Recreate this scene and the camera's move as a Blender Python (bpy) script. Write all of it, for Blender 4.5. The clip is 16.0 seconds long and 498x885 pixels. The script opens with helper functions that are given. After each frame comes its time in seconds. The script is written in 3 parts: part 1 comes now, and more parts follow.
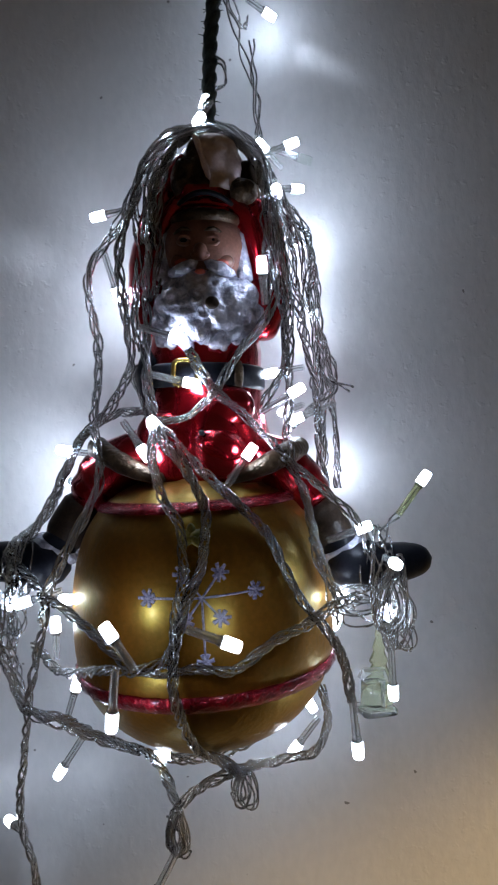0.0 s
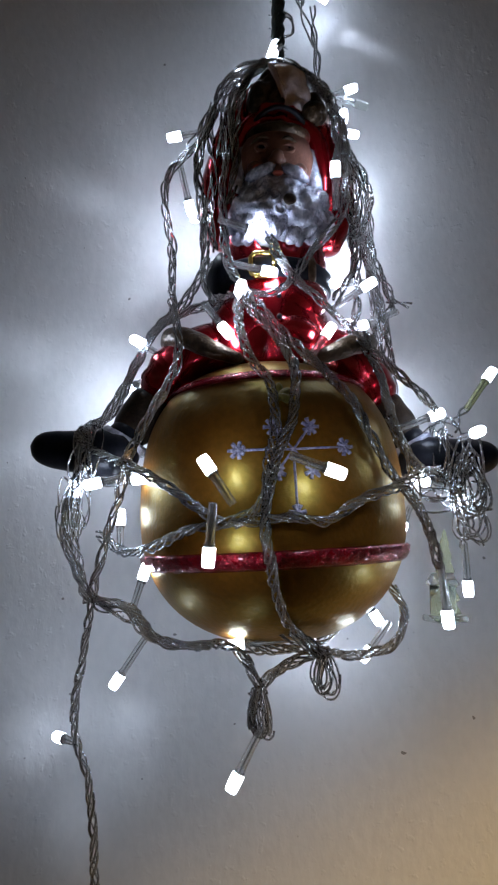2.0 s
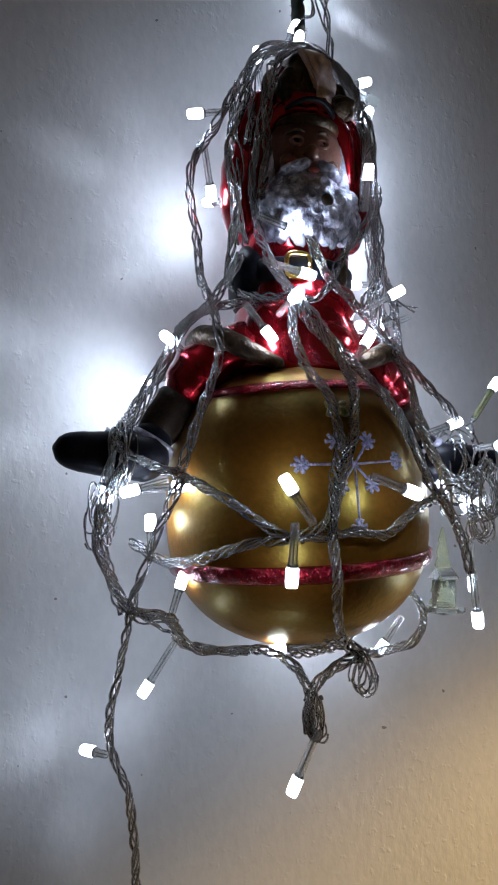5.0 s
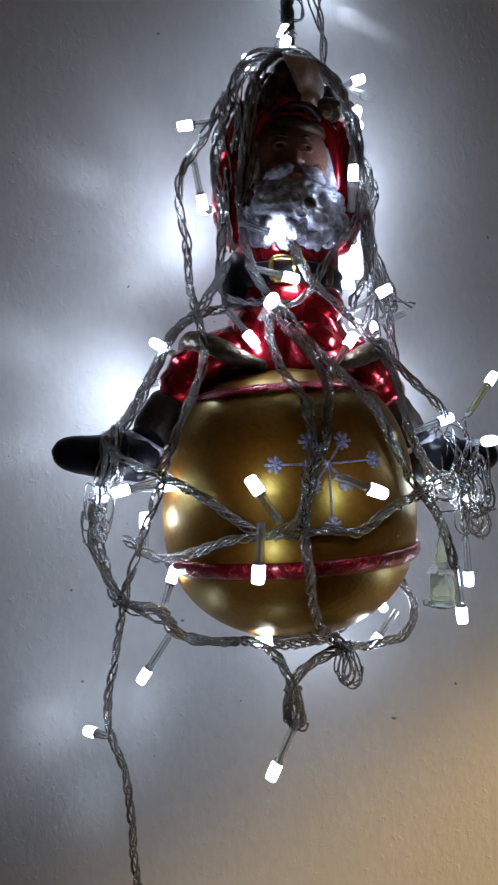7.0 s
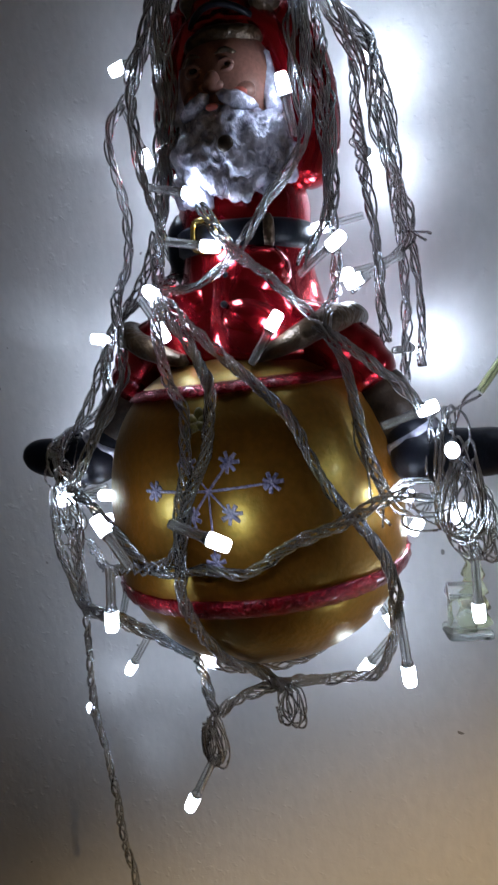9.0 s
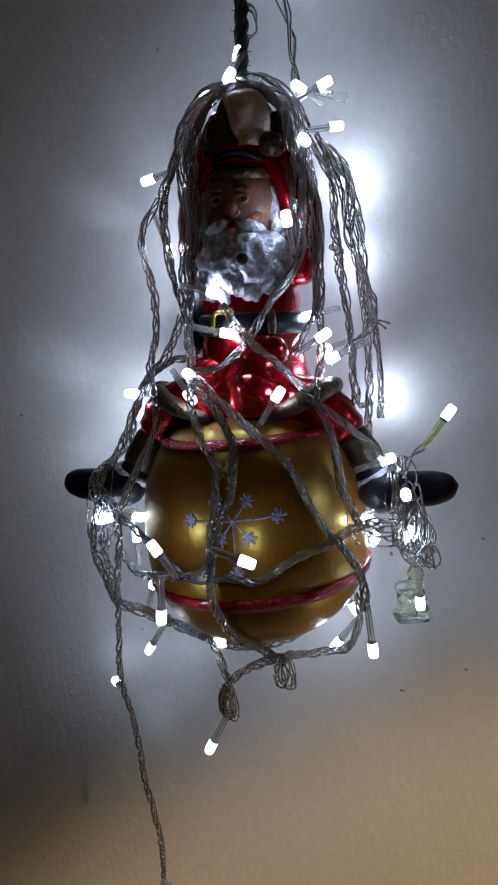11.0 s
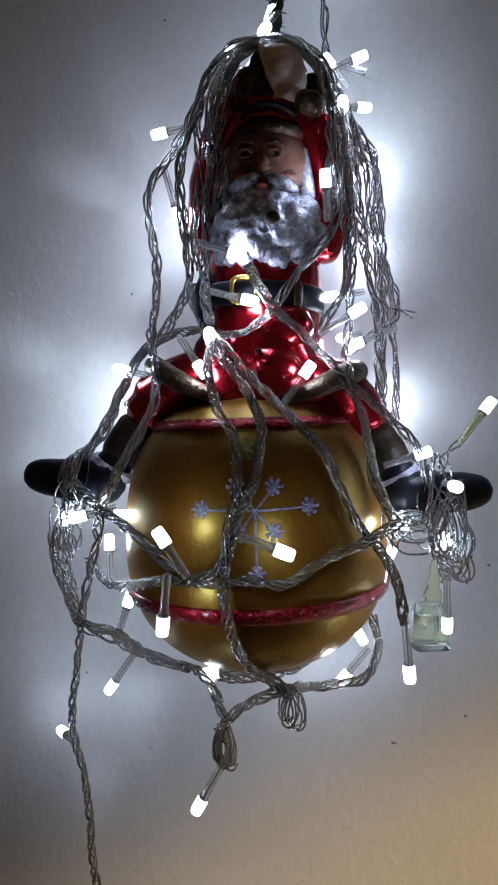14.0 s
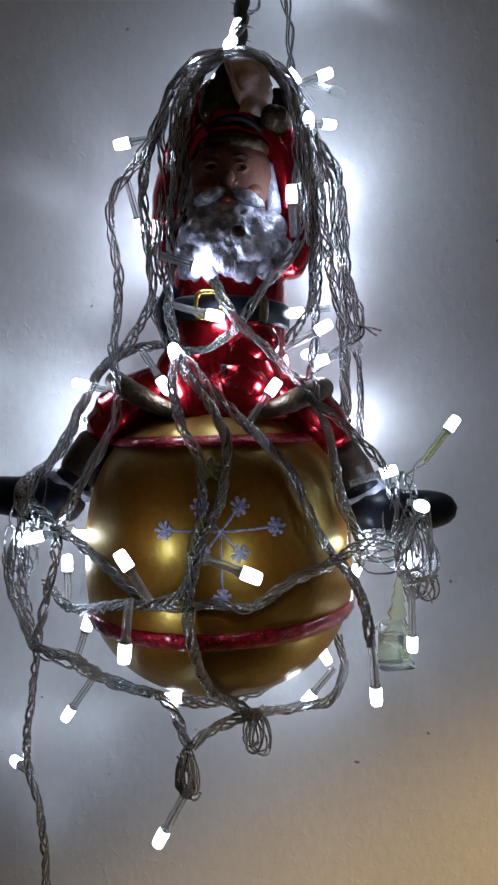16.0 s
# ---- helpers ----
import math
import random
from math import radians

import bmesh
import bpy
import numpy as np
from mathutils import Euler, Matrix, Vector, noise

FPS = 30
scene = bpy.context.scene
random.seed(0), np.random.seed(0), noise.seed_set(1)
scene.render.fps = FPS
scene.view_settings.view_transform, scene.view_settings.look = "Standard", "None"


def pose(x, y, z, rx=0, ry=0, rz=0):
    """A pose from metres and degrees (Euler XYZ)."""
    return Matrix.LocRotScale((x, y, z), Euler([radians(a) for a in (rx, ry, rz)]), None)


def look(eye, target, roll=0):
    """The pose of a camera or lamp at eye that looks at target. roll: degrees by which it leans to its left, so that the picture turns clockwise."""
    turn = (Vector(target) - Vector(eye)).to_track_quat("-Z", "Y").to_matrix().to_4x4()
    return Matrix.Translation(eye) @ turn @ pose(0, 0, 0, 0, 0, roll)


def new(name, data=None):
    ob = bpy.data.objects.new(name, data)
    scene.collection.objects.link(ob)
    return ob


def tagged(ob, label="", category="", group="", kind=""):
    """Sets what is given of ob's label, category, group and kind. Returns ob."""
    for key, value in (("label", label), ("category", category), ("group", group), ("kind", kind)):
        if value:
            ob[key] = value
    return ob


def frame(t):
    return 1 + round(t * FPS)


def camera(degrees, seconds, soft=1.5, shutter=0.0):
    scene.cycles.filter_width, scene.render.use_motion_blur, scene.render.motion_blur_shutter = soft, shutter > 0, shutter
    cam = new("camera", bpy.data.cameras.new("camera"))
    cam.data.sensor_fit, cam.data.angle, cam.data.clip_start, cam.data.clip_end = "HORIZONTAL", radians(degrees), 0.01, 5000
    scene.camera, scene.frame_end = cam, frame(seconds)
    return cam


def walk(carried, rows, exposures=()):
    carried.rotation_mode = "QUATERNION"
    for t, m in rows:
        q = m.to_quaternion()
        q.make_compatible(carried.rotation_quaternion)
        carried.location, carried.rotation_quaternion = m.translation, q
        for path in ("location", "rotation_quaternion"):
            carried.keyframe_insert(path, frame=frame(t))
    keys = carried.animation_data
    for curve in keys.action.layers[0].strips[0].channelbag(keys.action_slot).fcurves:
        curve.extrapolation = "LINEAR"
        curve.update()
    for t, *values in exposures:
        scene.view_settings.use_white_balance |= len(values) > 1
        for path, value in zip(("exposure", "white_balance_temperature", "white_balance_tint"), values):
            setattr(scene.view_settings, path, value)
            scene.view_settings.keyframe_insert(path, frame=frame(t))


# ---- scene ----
cam = camera(41.72, 16.0, soft=1.8, shutter=0.4)
PATH = [
    (0, (0.00171, -0.00209, 0.30219), (-0.0022, 0.9979, 0.2975), 0.04),
    (0.5, (0.00606, -0.01066, 0.28793), (-0.0550, 0.9856, 0.3496), 1.03),
    (1, (-0.00350, -0.02058, 0.26978), (-0.0665, 0.9699, 0.3923), 1.96),
    (1.5, (-0.01218, -0.02125, 0.24670), (-0.0382, 0.9707, 0.3710), 0.25),
    (2, (-0.02815, 0.00130, 0.24137), (0.0165, 0.9891, 0.3904), 0.74),
    (2.5, (-0.03857, 0.01028, 0.24176), (0.0627, 0.9942, 0.3886), 1.85),
    (3, (-0.04993, 0.01144, 0.24649), (0.1485, 0.9817, 0.3849), 2.12),
    (3.5, (-0.06117, 0.01477, 0.25259), (0.1500, 0.9853, 0.3690), 0.67),
    (6, (-0.07967, 0.00030, 0.25696), (0.2057, 0.9562, 0.3267), 1.01),
    (6.5, (-0.07709, -0.00345, 0.25768), (0.1823, 0.9596, 0.3295), 1.28),
    (7, (-0.05633, -0.00301, 0.25939), (0.1021, 0.9827, 0.3162), -0.00),
    (7.5, (-0.01429, 0.00834, 0.26535), (0.0231, 1.0075, 0.2800), -2.54),
    (8, (0.01048, 0.01178, 0.27118), (-0.0977, 1.0055, 0.2428), -2.05),
    (8.5, (0.03365, 0.02443, 0.27883), (-0.1728, 0.9991, 0.1927), -3.07),
    (9, (0.04449, 0.03192, 0.28946), (-0.2921, 0.9662, 0.1722), -3.62),
    (9.5, (0.06226, 0.03337, 0.30194), (-0.3466, 0.9396, 0.1943), -5.32),
    (9.7, (0.06736, 0.02794, 0.30529), (-0.3523, 0.9300, 0.2043), -5.13),
    (12, (0.01585, -0.03574, 0.31878), (-0.1021, 0.9374, 0.1213), -0.44),
    (12.5, (0.00984, -0.01155, 0.30643), (-0.1337, 0.9654, 0.1484), -1.13),
    (13, (0.00092, 0.00863, 0.28893), (-0.0876, 1.0022, 0.2181), 1.88),
    (13.5, (0.00413, 0.00596, 0.29141), (-0.0848, 1.0013, 0.2552), 1.11),
    (14, (0.00071, 0.00046, 0.28634), (-0.0819, 0.9962, 0.2459), 1.55),
    (14.5, (0.00110, -0.00164, 0.28759), (-0.0759, 0.9949, 0.2560), 1.23),
    (15, (-0.00126, -0.00017, 0.29067), (-0.0852, 0.9961, 0.2711), 1.06),
    (15.5, (-0.00129, 0.00290, 0.29150), (-0.0600, 1.0011, 0.2788), 1.38),
    (16, (-0.00161, 0.00396, 0.28839), (-0.0194, 1.0035, 0.2646), 1.84),
]
walk(cam, [(t, look(eye, target, roll)) for t, eye, target, roll in PATH],
     [(0, .07), (1.5, 0), (3.5, .04), (6, .18), (6.5, .16), (7, .02), (8, -.02), (9.0, .06), (9.5, .02), (12, -.25), (12.5, -.22), (13, -.16), (13.5, .06), (14.5, .1), (15, .05), (16, .06)])

# ---- light: cool white bulbs on the string, one warm lamp in the dark room ----
world = bpy.data.worlds.new("dark_room")
scene.world = world
world.use_nodes = True
world.node_tree.nodes["Background"].inputs[0].default_value = (0.02, 0.016, 0.012, 1)
world.node_tree.nodes["Background"].inputs[1].default_value = 1.0
lamp = bpy.data.lights.new("warm_room_lamp", "SPOT")
lamp.energy, lamp.color, lamp.shadow_soft_size = 46.0, (1.0, 0.70, 0.35), 0.02
lamp.spot_size, lamp.spot_blend = radians(61), 0.11
new("warm_room_lamp", lamp).matrix_world = look((1.0, -0.7, -0.4), (0.56, 0.2335, -0.38))
GLOW = 44.0


# ---- materials ----
def material(name, color, rough=0.5, metal=0.0, **more):
    m = bpy.data.materials.new(name)
    m.use_nodes = True
    b = m.node_tree.nodes["Principled BSDF"]
    b.inputs["Base Color"].default_value = (*color, 1)
    b.inputs["Roughness"].default_value, b.inputs["Metallic"].default_value = rough, metal
    for key, value in more.items():
        b.inputs[key.replace("_", " ")].default_value = value
    return m


def grain(m, low, high, scale, detail=6.0, stretch=(1, 1, 1), bump=0.0, depth=0.001, rough=None, bump_scale=None):
    """Mottles the colour between two tones at a coarse and a fine scale, and adds fine relief."""
    t = m.node_tree
    b = t.nodes["Principled BSDF"]
    co, mp = t.nodes.new("ShaderNodeTexCoord"), t.nodes.new("ShaderNodeMapping")
    mp.inputs["Scale"].default_value = stretch
    t.links.new(co.outputs["Object"], mp.inputs["Vector"])
    big, fine = t.nodes.new("ShaderNodeTexNoise"), t.nodes.new("ShaderNodeTexNoise")
    big.inputs["Scale"].default_value, big.inputs["Detail"].default_value = scale, detail
    fine.inputs["Scale"].default_value, fine.inputs["Detail"].default_value = bump_scale or scale * 9, 3.0
    mix, ramp = t.nodes.new("ShaderNodeMath"), t.nodes.new("ShaderNodeValToRGB")
    mix.operation = "MULTIPLY_ADD"
    mix.inputs[1].default_value = 0.35
    t.links.new(fine.outputs["Fac"], mix.inputs[0])
    half = t.nodes.new("ShaderNodeMath")
    half.operation = "MULTIPLY"
    half.inputs[1].default_value = 0.65
    t.links.new(big.outputs["Fac"], half.inputs[0])
    t.links.new(half.outputs[0], mix.inputs[2])
    ramp.color_ramp.elements[0].position, ramp.color_ramp.elements[0].color = 0.36, (*low, 1)
    ramp.color_ramp.elements[1].position, ramp.color_ramp.elements[1].color = 0.64, (*high, 1)
    for n in (big, fine):
        t.links.new(mp.outputs[0], n.inputs["Vector"])
    t.links.new(mix.outputs[0], ramp.inputs[0])
    t.links.new(ramp.outputs[0], b.inputs["Base Color"])
    if rough:
        span = t.nodes.new("ShaderNodeMapRange")
        span.inputs["To Min"].default_value, span.inputs["To Max"].default_value = rough
        t.links.new(big.outputs["Fac"], span.inputs["Value"])
        t.links.new(span.outputs[0], b.inputs["Roughness"])
    if bump:
        bm = t.nodes.new("ShaderNodeBump")
        bm.inputs["Strength"].default_value, bm.inputs["Distance"].default_value = bump, depth
        t.links.new(fine.outputs["Fac"], bm.inputs["Height"])
        t.links.new(bm.outputs[0], b.inputs["Normal"])
    return m


paint = grain(material("wall_paint", (0.6, 0.6, 0.6), 0.42), (0.70, 0.705, 0.71), (0.80, 0.80, 0.80), 14, stretch=(1, 1, 0.6), bump=0.38, depth=0.0006, rough=(0.40, 0.58), bump_scale=330)
t = paint.node_tree
co, dots, cut = t.nodes.new("ShaderNodeTexCoord"), t.nodes.new("ShaderNodeTexNoise"), t.nodes.new("ShaderNodeMapRange")
dots.inputs["Scale"].default_value, dots.inputs["Detail"].default_value = 260.0, 1.0
cut.inputs["From Min"].default_value, cut.inputs["From Max"].default_value = 0.800, 0.815
cut.inputs["To Min"].default_value, cut.inputs["To Max"].default_value = 0.0, 0.75
tint = t.nodes.new("ShaderNodeMix")
tint.data_type = "RGBA"
tint.inputs[7].default_value = (0.12, 0.11, 0.10, 1)
t.links.new(co.outputs["Object"], dots.inputs["Vector"])
t.links.new(dots.outputs["Fac"], cut.inputs["Value"])
t.links.new(cut.outputs[0], tint.inputs[0])
before = t.nodes["Principled BSDF"].inputs["Base Color"].links[0].from_socket
t.links.new(before, tint.inputs[6])
t.links.new(tint.outputs[2], t.nodes["Principled BSDF"].inputs["Base Color"])
# sparse raised blisters in the paint
knobs, rise, swell = t.nodes.new("ShaderNodeTexNoise"), t.nodes.new("ShaderNodeMapRange"), t.nodes.new("ShaderNodeBump")
knobs.inputs["Scale"].default_value, knobs.inputs["Detail"].default_value = 300.0, 2.0
rise.inputs["From Min"].default_value, rise.inputs["From Max"].default_value = 0.60, 0.82
swell.inputs["Strength"].default_value, swell.inputs["Distance"].default_value = 0.24, 0.0007
t.links.new(co.outputs["Object"], knobs.inputs["Vector"])
t.links.new(knobs.outputs["Fac"], rise.inputs["Value"])
t.links.new(rise.outputs[0], swell.inputs["Height"])
t.links.new(t.nodes["Principled BSDF"].inputs["Normal"].links[0].from_socket, swell.inputs["Normal"])
t.links.new(swell.outputs[0], t.nodes["Principled BSDF"].inputs["Normal"])
plaster = grain(material("room_paint", (0.5, 0.48, 0.45), 0.7), (0.45, 0.43, 0.4), (0.55, 0.53, 0.5), 3, bump=0.2)
boards = grain(material("floor_wood", (0.25, 0.15, 0.08), 0.5), (0.18, 0.1, 0.05), (0.32, 0.2, 0.11), 5, stretch=(6, 0.5, 1), bump=0.2)
gold = grain(material("gold_lustre", (0.3, 0.13, 0.02), 0.4, 0.0, IOR=2.35, Specular_Tint=(1.0, 0.76, 0.15, 1), Coat_Weight=0.08, Coat_Roughness=0.15), (0.095, 0.030, 0.004), (0.255, 0.085, 0.012), 15, bump=0.30, depth=0.0005, rough=(0.33, 0.52), bump_scale=650)
red = grain(material("red_lacquer", (0.45, 0.01, 0.02), 0.27, 0.9, Coat_Weight=0.8, Coat_Roughness=0.05), (0.27, 0.003, 0.008), (0.50, 0.008, 0.019), 90, bump=0.30, depth=0.0012, bump_scale=130)
glitter_red = grain(material("red_glitter", (0.4, 0.01, 0.03), 0.2, 0.65, Coat_Weight=0.5), (0.12, 0.002, 0.006), (0.40, 0.008, 0.022), 350, bump=0.9, depth=0.0008, bump_scale=1400)
black = grain(material("black_enamel", (0.008, 0.009, 0.014), 0.40, Specular_IOR_Level=0.2), (0.005, 0.006, 0.010), (0.014, 0.015, 0.022), 120, bump=0.15, depth=0.0004)
fur = grain(material("brown_trim", (0.10, 0.065, 0.04), 0.38, 0.45), (0.030, 0.018, 0.010), (0.115, 0.074, 0.043), 160, bump=0.8, depth=0.0008, bump_scale=700)
legging = grain(material("dark_brown_glaze", (0.05, 0.03, 0.02), 0.42, Specular_IOR_Level=0.25), (0.012, 0.008, 0.006), (0.050, 0.031, 0.020), 120, bump=0.3, depth=0.0005)
skin = grain(material("painted_pink", (0.45, 0.26, 0.2), 0.35), (0.15, 0.068, 0.048), (0.31, 0.145, 0.11), 130, bump=0.15, depth=0.0004)
rosy = grain(material("rosy_paint", (0.45, 0.09, 0.07), 0.35), (0.4, 0.07, 0.05), (0.5, 0.13, 0.1), 150)
pink = grain(material("pink_white_glaze", (0.62, 0.42, 0.4), 0.25), (0.66, 0.48, 0.47), (0.90, 0.76, 0.74), 110, bump=0.2, depth=0.0005)
beard_white = grain(material("silver_glitter", (0.5, 0.52, 0.58), 0.38, 0.2, Coat_Weight=0.6, Coat_Roughness=0.1), (0.26, 0.26, 0.34), (0.74, 0.74, 0.86), 300, bump=0.8, depth=0.0012, bump_scale=620, rough=(0.12, 0.38))
lilac = grain(material("lilac_glitter", (0.5, 0.48, 0.66), 0.5), (0.13, 0.12, 0.20), (0.40, 0.38, 0.51), 900, bump=0.8, depth=0.0005, bump_scale=1800)
olive = grain(material("olive_gold_paint", (0.2, 0.17, 0.03), 0.4), (0.10, 0.080, 0.014), (0.26, 0.215, 0.045), 300, bump=0.4, depth=0.0005)
brass = material("brass_buckle", (0.7, 0.5, 0.16), 0.22, 1.0)
pvc = material("clear_wire_pvc", (0.98, 0.99, 0.99), 0.03, 0.0, IOR=1.45, Transmission_Weight=0.98)
white = material("white_plastic", (0.75, 0.77, 0.78), 0.4)
core = material("tinned_copper", (0.54, 0.55, 0.56), 0.14, 1.0)
sleeve_pvc = material("milky_sleeve", (0.96, 0.98, 0.98), 0.14, 0.0, IOR=1.18, Transmission_Weight=0.86)
clear = material("clear_plastic", (0.93, 0.98, 0.94), 0.05, 0.0, IOR=1.20, Transmission_Weight=0.96)
pale = material("pale_green_plastic", (0.84, 0.88, 0.62), 0.2, 0.0, IOR=1.22, Transmission_Weight=0.88)
cord_dark = grain(material("dark_green_cord", (0.02, 0.03, 0.025), 0.8), (0.012, 0.018, 0.015), (0.045, 0.055, 0.045), 300, bump=0.8, depth=0.001)
lit = material("lit_bulb", (0.9, 0.95, 1.0), 0.3, Emission_Color=(0.69, 0.81, 1.02, 1), Emission_Strength=GLOW)


# ---- builders ----
def part(name, bm, mats, parent=None, label="", smooth=True):
    data = bpy.data.meshes.new(name)
    bm.to_mesh(data)
    bm.free()
    for m in mats if isinstance(mats, (list, tuple)) else [mats]:
        data.materials.append(m)
    if smooth:
        data.polygons.foreach_set("use_smooth", [True] * len(data.polygons))
    ob = new(name, data)
    if parent:
        ob.parent = parent
    return tagged(ob, label) if label else ob


def grid(bm, rings, mat=0, closed_ends=True):
    """Skins a list of closed rings of points with quads, and caps both ends."""
    made = [[bm.verts.new(p) for p in ring] for ring in rings]
    n = len(made[0])
    for a, b in zip(made, made[1:]):
        for i in range(n):
            bm.faces.new((a[i], a[(i + 1) % n], b[(i + 1) % n], b[i])).material_index = mat
    if closed_ends:
        bm.faces.new(made[0][::-1]).material_index = mat
        bm.faces.new(made[-1]).material_index = mat
    return made


def smooth_line(points, step):
    """Catmull-Rom through the points, sampled about every step metres."""
    p = [Vector(q) for q in points]
    p = [2 * p[0] - p[1]] + p + [2 * p[-1] - p[-2]]
    out = []
    for a, b, c, d in zip(p, p[1:], p[2:], p[3:]):
        n = max(2, int((c - b).length / step))
        for k in range(n):
            t = k / n
            out.append(0.5 * (2 * b + (c - a) * t + (2 * a - 5 * b + 4 * c - d) * t * t + (3 * b - 3 * c + d - a) * t ** 3))
    return out + [p[-2]]


def frames(line):
    """A right and an up direction at each point of a line, carried along without twist."""
    side, out = None, []
    for i, q in enumerate(line):
        ahead = (line[min(i + 1, len(line) - 1)] - line[max(i - 1, 0)]).normalized()
        if side is None:
            side = ahead.cross(Vector((0.3, 0.9, 0.2))).normalized()
        side = (side - ahead * side.dot(ahead)).normalized()
        out.append((side, ahead.cross(side)))
    return out


def tube(bm, line, radii, mat=0, n=8, squash=1.0):
    rings = []
    for q, (u, v), r in zip(line, frames(line), radii):
        rings.append([q + r * (math.cos(a) * u + squash * math.sin(a) * v) for a in (2 * math.pi * k / n for k in range(n))])
    grid(bm, rings, mat)


def limb(bm, spine, mat, n=20, bump=0.0):
    """A limb through (x, y, z, radius) stations with rounded ends."""
    line = smooth_line([s[:3] for s in spine], 0.0012)
    stations = [0.0]
    for a, b in zip(spine, spine[1:]):
        stations.append(stations[-1] + (Vector(b[:3]) - Vector(a[:3])).length)
    run, done = [0.0], 0.0
    for a, b in zip(line, line[1:]):
        done += (b - a).length
        run.append(done)
    radii = [float(np.interp(s * stations[-1] / done, stations, [q[3] for q in spine])) for s in run]
    for i in range(len(radii)):
        end = min(run[i], done - run[i])
        cap = radii[i] * 0.9
        if end < cap:
            radii[i] *= math.sqrt(max(0.02, 1 - (1 - end / cap) ** 2))
        radii[i] *= 1 + bump * noise.noise(line[i] * 260)
    tube(bm, line, radii, mat, n)


def blob(bm, c, r, mat, e=2.0, rough=0.0, freq=200.0, n=28, turn=None):
    """A rounded lump: an ellipsoid of exponent e whose skin may be uneven."""
    rings = []
    for i in range(1, n // 2):
        lat = math.pi * i / (n // 2) - math.pi / 2
        ring = []
        for k in range(n):
            lon = 2 * math.pi * k / n
            d = Vector((math.cos(lat) * math.cos(lon), math.cos(lat) * math.sin(lon), math.sin(lat)))
            f = (abs(d.x) ** e + abs(d.y) ** e + abs(d.z) ** e) ** (-1 / e)
            q = Vector((d.x * r[0], d.y * r[1], d.z * r[2])) * f
            if turn:
                q = turn @ q
            q += Vector(c)
            if rough:
                q += d * rough * noise.fractal(q * freq, 0.8, 2.1, 3)
            ring.append(q)
        rings.append(ring)
    grid(bm, rings, mat)


# ---- the setting ----
def slab(name, low, high, mat, label):
    bm = bmesh.new()
    bmesh.ops.create_cube(bm, size=1, matrix=Matrix.LocRotScale([(a + b) / 2 for a, b in zip(low, high)], None, [b - a for a, b in zip(low, high)]))
    return tagged(part(name, bm, mat, smooth=False), label, name.split("_")[0], kind="structure")


WALL = 0.2335
slab("wall_north", (-1.3, WALL, -1.3), (1.3, WALL + 0.12, 1.0), paint, "pale grey painted wall with fine brushed texture")
slab("wall_south", (-1.3, -1.5, -1.3), (1.3, -1.4, 1.0), plaster, "plain painted wall in the dark room")
slab("wall_west", (-1.4, -1.5, -1.3), (-1.3, WALL + 0.12, 1.0), plaster, "plain painted wall in the dark room")
slab("wall_east", (1.3, -1.5, -1.3), (1.4, WALL + 0.12, 1.0), plaster, "plain painted wall in the dark room")
slab("floor", (-1.4, -1.5, -1.4), (1.4, WALL + 0.12, -1.3), boards, "brown wooden floor of the dark room")
slab("ceiling", (-1.4, -1.5, 1.0), (1.4, WALL + 0.12, 1.1), plaster, "plain painted ceiling of the dark room")


# ---- the glass ornament: a figure astride a ball ----
BX, BY, BZ, BR = -0.0122, 0.1945, 0.2475, 0.0383   # the ball's middle and its widest radius
TILT = Matrix.Translation((BX, BY, BZ)) @ pose(0, 0, 0, 0, -3.6, 0)


def ball_radius(h):
    if h < 0:
        return BR * max(0.0, 1 - (-h / 0.0345) ** 2.2) ** (1 / 2.2)
    return BR * max(0.0, 1 - (h / 0.0455) ** 2.7) ** (1 / 2.7)


def on_ball(a, h, out=0.0):
    """A point of the ball's skin: a is the angle from the front, towards +x; h is the height from its middle."""
    r = ball_radius(h) + out
    return TILT @ Vector((r * math.sin(a), -r * math.cos(a), h))


def band(bm, h, half, out, mat, twist=0):
    n, rings = 120, []
    for k in range(n + 1):
        a = 2 * math.pi * k / n
        ring = []
        for i in range(8):
            t = 2 * math.pi * i / 8
            ring.append(on_ball(a, h + half * math.sin(t), out * (0.35 + math.cos(t)) + 0.0003 * math.sin(twist * a + 2 * t)))
        rings.append(ring)
    grid(bm, rings, mat, False)


